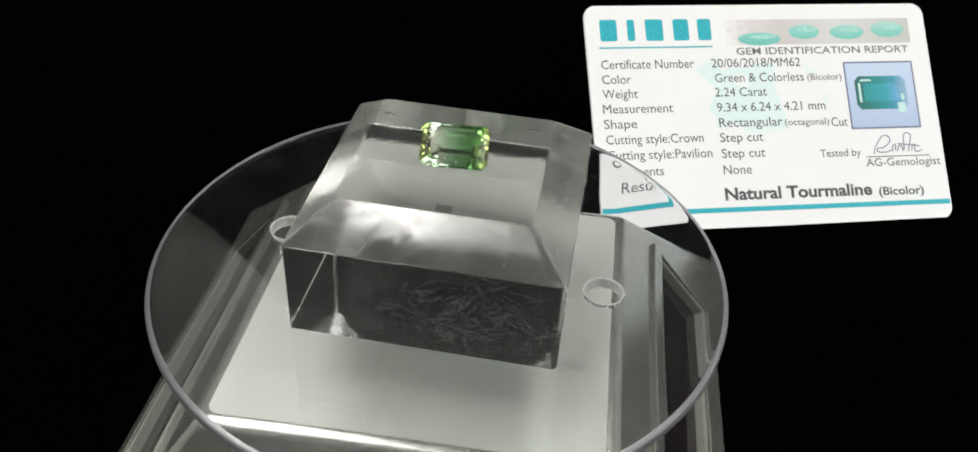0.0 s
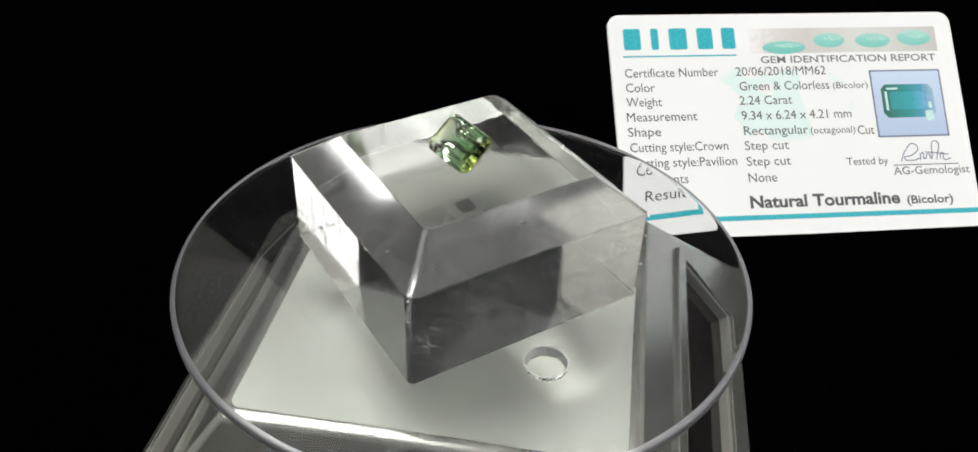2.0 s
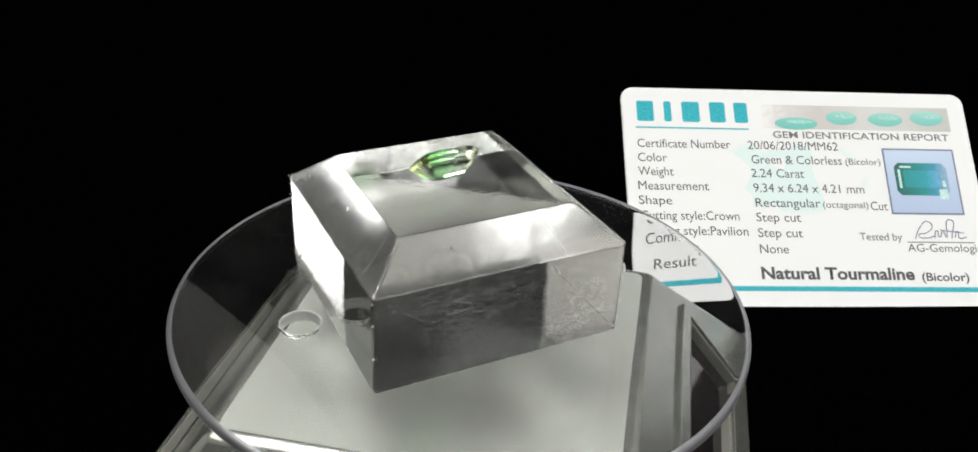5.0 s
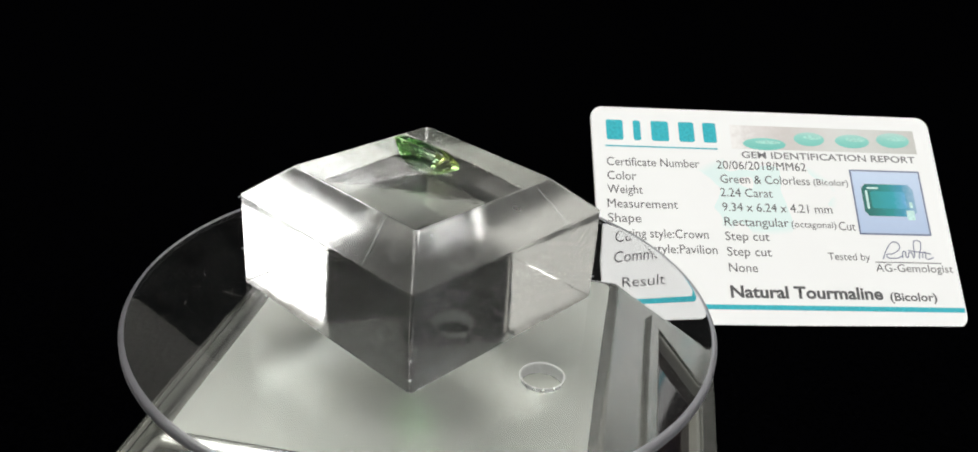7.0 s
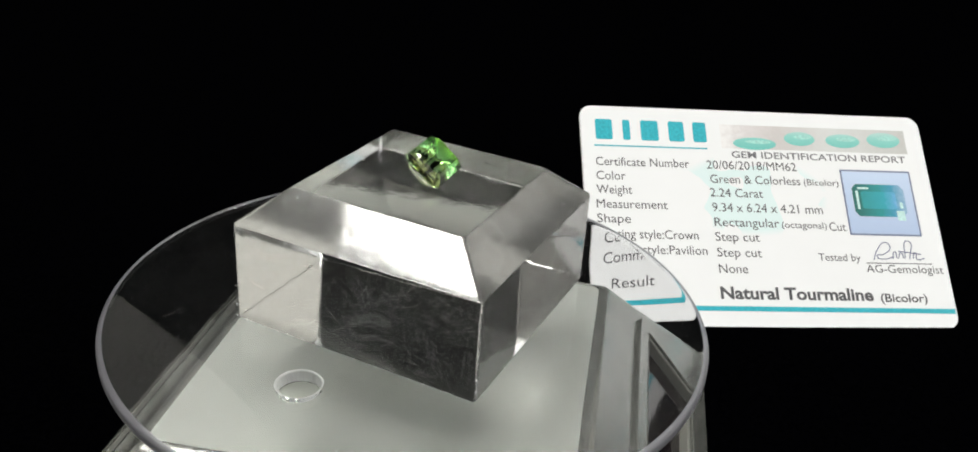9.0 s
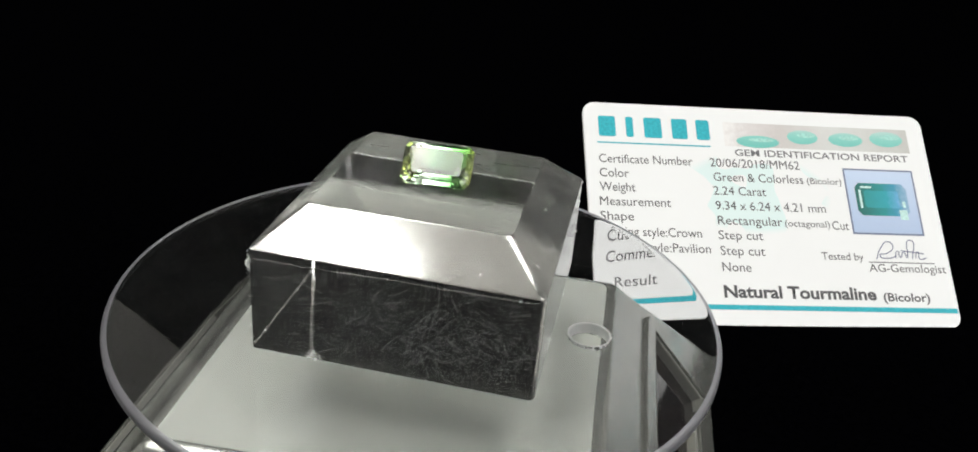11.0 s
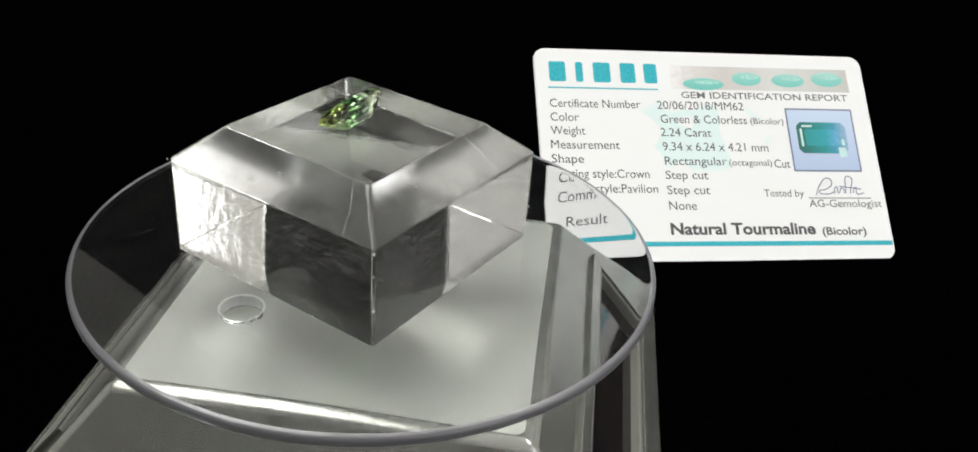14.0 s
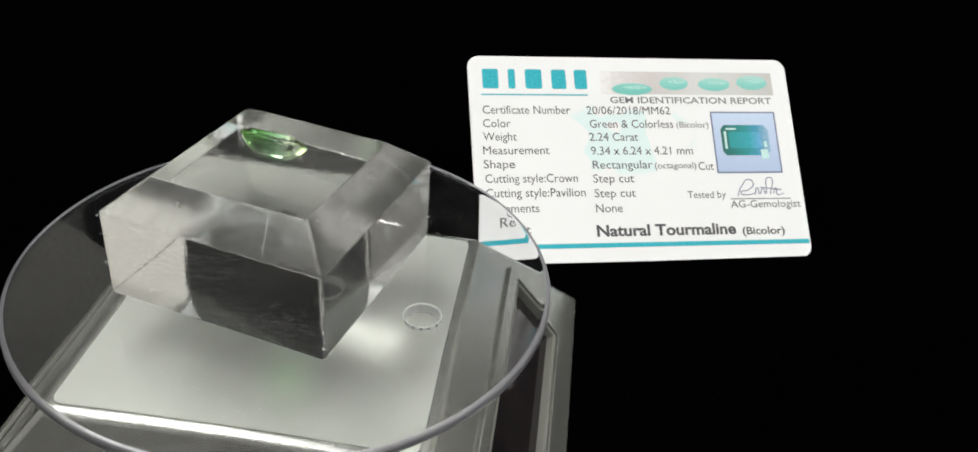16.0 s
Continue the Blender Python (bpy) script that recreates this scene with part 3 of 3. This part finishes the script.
def build_gem():
    """Step-cut stone with cut corners, lying on one side of its pavilion."""
    def octagon(a, b, c):
        return [(a, -b + c), (a, b - c), (a - c, b), (-a + c, b), (-a, b - c), (-a, -b + c), (-a + c, -b), (a - c, -b)]
    steps = [(3.30, 1.85, 0.42, 1.02), (3.85, 2.38, 0.55, 0.78), (4.32, 2.82, 0.66, 0.42), (4.67, 3.12, 0.74, 0.08), (4.67, 3.12, 0.74, -0.08),
             (4.15, 2.48, 0.62, -0.90), (3.35, 1.58, 0.45, -1.88), (2.35, 0.68, 0.24, -2.60)]
    bm = bmesh.new()
    rings = [[bm.verts.new((x * MM, y * MM, z * MM)) for x, y in octagon(a, b, c)] for a, b, c, z in steps]
    bm.faces.new(rings[0])
    for a, b in zip(rings, rings[1:]):
        for k in range(8):
            j = (k + 1) % 8
            bm.faces.new((a[j], a[k], b[k], b[j]))
    keel = [bm.verts.new((s * 1.75 * MM, 0, -2.86 * MM)) for s in (1, -1)]
    last = rings[-1]
    bm.faces.new((last[0], keel[0], last[1]))
    bm.faces.new((last[1], keel[0], last[2]))
    bm.faces.new((last[2], keel[0], keel[1], last[3]))
    bm.faces.new((last[3], keel[1], last[4]))
    bm.faces.new((last[4], keel[1], last[5]))
    bm.faces.new((last[5], keel[1], last[6]))
    bm.faces.new((last[6], keel[1], keel[0], last[7]))
    bm.faces.new((last[7], keel[0], last[0]))
    bmesh.ops.recalc_face_normals(bm, faces=bm.faces)
    gem = part("gemstone", bm, GEM)
    return tagged(gem, "step-cut green and colourless tourmaline lying tilted on the block", "gemstone")


def gem_pose():
    turn = pose(0, 0, 0, 0, 0, GEM_TURN) @ pose(0, 0, 0, GEM_TILT, 0, 0)
    low = min((turn @ v.co).z for v in GEMSTONE.data.vertices)
    return Matrix.Translation((GEM_AT[0] * MM, GEM_AT[1] * MM, (HEIGHT + 0.02) * MM - low)) @ turn


# ---- the card ----
CARD_W, CARD_H, CARD_T = 85.6, 54.0, 0.8
CARD_POSE = pose(0.04060, 0.04955, -0.03621, 41.785, 0.311, 1.328)


def text_mesh(name, words, x0, y, width, cap, mat, parent, bold=0.0, lean=0.0):
    cu = bpy.data.curves.new(name, "FONT")
    cu.body, cu.size, cu.offset, cu.resolution_u, cu.shear = words, 1.0, bold, 3, lean
    tmp = new(name, cu)
    bpy.context.view_layer.update()
    me = bpy.data.meshes.new_from_object(tmp)
    bpy.data.objects.remove(tmp)
    xs = [v.co.x for v in me.vertices]
    sx, sy = width / (max(xs) - min(xs)) * MM, cap / 0.69 * MM
    left = min(xs)
    for v in me.vertices:
        v.co = ((v.co.x - left) * sx + x0 * MM, v.co.y * sy + (y - cap / 2) * MM, 0.03 * MM)
    me.materials.append(mat)
    ob = new(name, me)
    ob.parent = parent
    return ob


def build_card():
    card = tagged(empty("certificate_card"), "white laminated gem certificate card with printed text and photo", "card")
    card.matrix_world = CARD_POSE
    bm = plate([(x * MM, y * MM) for x, y in rounded(0, 0, CARD_W, CARD_H, 3.0, 8)], -CARD_T * MM, 0, 0.15 * MM)
    part("sheet", bm, CARD, card, "white laminated sheet with rounded corners")
    rows = [("Certificate Number", 39.5, 3.2, 22.4), ("Color", 35.9, 3.1, 6.9), ("Weight", 32.4, 2.9, 8.4), ("Measurement", 28.8, 2.7, 16.7), ("Shape", 25.2, 2.6, 7.8),
            ("Cutting style:Crown", 21.5, 2.8, 23.2), ("Cutting style:Pavilion", 17.8, 2.7, 25.0), ("Comments", 13.9, 2.7, 13.0), ("Result", 8.6, 4.6, 8.6)]
    for words, y, x, w in rows:
        text_mesh("printed_label", words, x, y, w, 2.15, INK, card)
    rows = [("20/06/2018/MM62", 39.45, 29.9, 22.2, 2.15), ("Green & Colorless", 35.8, 30.4, 22.1, 2.15), ("(Bicolor)", 35.6, 53.4, 8.7, 1.6), ("2.24 Carat", 32.3, 30.0, 12.8, 2.15),
            ("9.34 x 6.24 x 4.21 mm", 28.6, 30.1, 26.9, 2.15), ("Rectangular", 24.9, 30.2, 15.6, 2.15), ("(octagonal)", 24.6, 46.4, 11.0, 1.6), ("Cut", 24.4, 58.0, 4.1, 2.15),
            ("Step cut", 21.3, 30.0, 10.6, 2.15), ("Step cut", 17.5, 30.0, 10.6, 2.15), ("None", 13.6, 30.0, 6.8, 2.15), ("Tested by", 16.8, 54.2, 10.2, 1.8), ("AG-Gemologist", 14.2, 65.4, 19.0, 1.9)]
    for words, y, x, w, cap in rows:
        text_mesh("printed_value", words, x, y, w, cap, INK, card)
    text_mesh("printed_result", "Natural Tourmaline", 29.7, 7.85, 36.2, 2.75, INK, card, 0.03)
    text_mesh("printed_result", "(Bicolor)", 67.6, 7.2, 11.4, 1.9, INK, card, 0.02)
    text_mesh("printed_heading", "GEM IDENTIFICATION REPORT", 36.4, 42.3, 44.0, 1.7, GREY_INK, card, 0.012)

    def flat(name, pts, mat, label="", z=0.03, parent=card):
        bm = plate([(x * MM, y * MM) for x, y in pts], (z - 0.025) * MM, z * MM)
        return part(name, bm, mat, parent, label)

    # the maker's mark as plain teal shapes
    for x0, x1 in ((3.6, 7.7), (10.2, 12.0), (14.6, 18.9), (21.4, 25.2), (27.4, 30.7)):
        flat("logo_bar", rounded(x0, 45.2, x1, 50.5, 0.5, 3), TEAL, "plain teal logo shape")
    flat("logo_rule", rounded(3.1, 43.4, 30.6, 43.75, 0.1, 2), TEAL)
    flat("teal_stripe", [(0.3, 3.6), (CARD_W - 0.3, 3.6), (CARD_W - 0.3, 4.75), (0.3, 4.75)], TEAL, "teal stripe along the lower edge")
    flat("signature_rule", [(65.6, 15.45), (81.9, 15.45), (81.9, 15.65), (65.6, 15.65)], INK)
    strip = flat("header_picture", [(34.2, 43.9), (81.3, 43.9), (81.3, 50.2), (34.2, 50.2)], STRIP, "blurred picture strip of pale green stones")
    for cx, cy, r, sq in ((42.5, 45.3, 5.4, 0.30), (54.0, 47.0, 3.9, 0.48), (65.0, 46.8, 4.4, 0.42), (75.6, 47.4, 4.3, 0.48)):
        flat("stone_picture", circle(cx, cy, r, 24, sq), STONE_PRINT, "", 0.05, strip)
        flat("stone_highlight", circle(cx + 0.9, cy + 0.5, r * 0.6, 16, sq * 0.55), STONE_SHEEN, "", 0.06, strip)
    photo = flat("photo", rounded(62.9, 22.4, 80.8, 39.2, 0.2, 2), PHOTO_EDGE, "small photo of the green stone")
    flat("photo_ground", rounded(63.3, 22.8, 80.4, 38.8, 0.1, 2), PHOTO, "", 0.045, photo)
    flat("photo_stone", [(66.2, 27.2), (77.0, 27.2), (78.3, 28.4), (78.3, 34.2), (77.2, 35.5), (66.3, 35.5), (65.2, 34.4), (65.2, 28.4)], STONE_PHOTO, "", 0.06, photo)
    flat("photo_stone_table", rounded(67.3, 29.2, 76.0, 33.6, 0.5, 2), STONE_TABLE, "", 0.072, photo)
    for x0, y0, x1, y1 in ((66.0, 29.0, 66.6, 33.8), (66.6, 34.2, 69.5, 34.7), (75.6, 26.3, 77.6, 28.8), (76.7, 29.4, 77.5, 31.0)):
        flat("photo_glint", rounded(x0, y0, x1, y1, 0.2, 2), STONE_LIGHT, "", 0.082, photo)
    # pen strokes of a signature that cannot be read
    for pts in (((67.6, 16.3), (69.0, 19.0), (71.2, 20.7), (72.2, 19.6), (70.4, 17.8), (68.6, 17.2), (70.6, 16.6), (72.6, 17.2)),
                ((72.4, 16.6), (73.2, 18.4), (73.6, 16.9), (74.6, 18.2), (75.2, 16.8)),
                ((75.4, 16.8), (76.9, 21.2), (76.6, 16.6)), ((74.0, 18.6), (79.6, 17.9)), ((77.4, 16.8), (78.2, 18.3), (78.4, 16.7), (80.2, 16.9))):
        cu = bpy.data.curves.new("pen_stroke", "CURVE")
        cu.dimensions, cu.bevel_depth, cu.bevel_resolution = "3D", 0.11 * MM, 1
        sp = cu.splines.new("BEZIER")
        sp.bezier_points.add(len(pts) - 1)
        for b, (x, y) in zip(sp.bezier_points, pts):
            b.co, b.handle_left_type, b.handle_right_type = (x * MM, y * MM, 0.03 * MM), "AUTO", "AUTO"
        tmp = new("pen_stroke", cu)
        bpy.context.view_layer.update()
        me = bpy.data.meshes.new_from_object(tmp)
        bpy.data.objects.remove(tmp)
        me.materials.append(BLUE_PEN)
        ob = new("pen_stroke", me)
        ob.parent = card
    return card


STRIP = gradient_print("strip_print", [(0.0, (0.84, 0.82, 0.82)), (0.12, (0.70, 0.66, 0.66)), (0.3, (0.60, 0.56, 0.55)), (0.6, (0.66, 0.66, 0.65)), (1.0, (0.55, 0.54, 0.52))], 0, 0.034, 0.047)
STONE_PRINT = gradient_print("stone_print", [(0.0, (0.16, 0.52, 0.47)), (0.5, (0.24, 0.60, 0.54)), (1.0, (0.50, 0.66, 0.63))], 1, 0.044, 0.006)
STONE_SHEEN = print_material("sheen_print", (0.36, 0.67, 0.61))
STONE_LIGHT = print_material("pale_print", (0.55, 0.78, 0.76))
PHOTO = gradient_print("photo_print", [(0.0, (0.42, 0.52, 0.72)), (1.0, (0.56, 0.66, 0.84))], 1, 0.022, 0.017)
PHOTO_EDGE = print_material("photo_border", (0.14, 0.17, 0.28))
STONE_PHOTO = gradient_print("photo_stone_print", [(0.0, (0.01, 0.12, 0.10)), (0.5, (0.01, 0.26, 0.26)), (0.75, (0.05, 0.30, 0.45)), (1.0, (0.30, 0.45, 0.62))], 0, 0.0652, 0.0131)
STONE_TABLE = gradient_print("photo_table_print", [(0.0, (0.01, 0.26, 0.24)), (0.6, (0.02, 0.34, 0.42)), (0.8, (0.12, 0.38, 0.62)), (1.0, (0.35, 0.52, 0.74))], 0, 0.0652, 0.0131)


def build_card_rest():
    """A low dark wedge under the leaning card."""
    bm = bmesh.new()
    t = radians(43.0)
    pts = [(8, 0.0), (28.0, 0.0), (28.0, 28.0 * math.tan(t) - 3.4), (8.0, 8.0 * math.tan(t) - 3.4)]
    lo = [bm.verts.new((18 * MM, y * MM, z * MM)) for y, z in pts]
    hi = [bm.verts.new((66 * MM, y * MM, z * MM)) for y, z in pts]
    bm.faces.new(lo)
    bm.faces.new(hi[::-1])
    for k in range(4):
        j = (k + 1) % 4
        bm.faces.new((lo[k], hi[k], hi[j], lo[j]))
    bmesh.ops.recalc_face_normals(bm, faces=bm.faces)
    bevel_all(bm, 0.5 * MM)
    ob = part("card_rest", bm, DARK)
    ob.matrix_world = Matrix.Translation((CARD_POSE.translation.x, CARD_POSE.translation.y, TABLE_Z + 0.0002)) @ pose(0, 0, 0, 0, 0, 2.0)
    return tagged(ob, "low black wedge that the card leans on", "card rest")


build_setting()
build_stand()
TURNTABLE = build_disc()
ACRYLIC_BLOCK = build_block()
GEMSTONE = build_gem()
build_card()
build_card_rest()

# ---- the turning: seconds and degrees ----
TURN = [(0.00, -16.30), (0.50, -26.08), (1.00, -37.88), (1.50, -50.55), (2.00, -63.53), (2.50, -77.84), (3.00, -93.59), (3.50, -107.58), (4.33, -133.90), (5.17, -161.78), (6.00, -190.39), (6.50, -208.24), (7.00, -227.25), (7.50, -244.81), (8.00, -263.79), (8.50, -282.75), (9.00, -300.33), (9.83, -331.84), (10.67, -363.90), (11.50, -395.66), (12.00, -415.71), (12.50, -435.23), (13.00, -452.64), (13.50, -472.55), (14.00, -490.75), (14.50, -510.92), (15.00, -530.24), (15.50, -548.00), (16.00, -568.12)]


def motions():
    rest = gem_pose()
    walk(TURNTABLE, [(t, pose(AXIS[0] * MM, AXIS[1] * MM, 0, 0, 0, a)) for t, a in TURN])
    walk(ACRYLIC_BLOCK, [(t, pose(0, 0, 0, 0, 0, a)) for t, a in TURN])
    walk(GEMSTONE, [(t, pose(0, 0, 0, 0, 0, a) @ rest) for t, a in TURN])


motions()
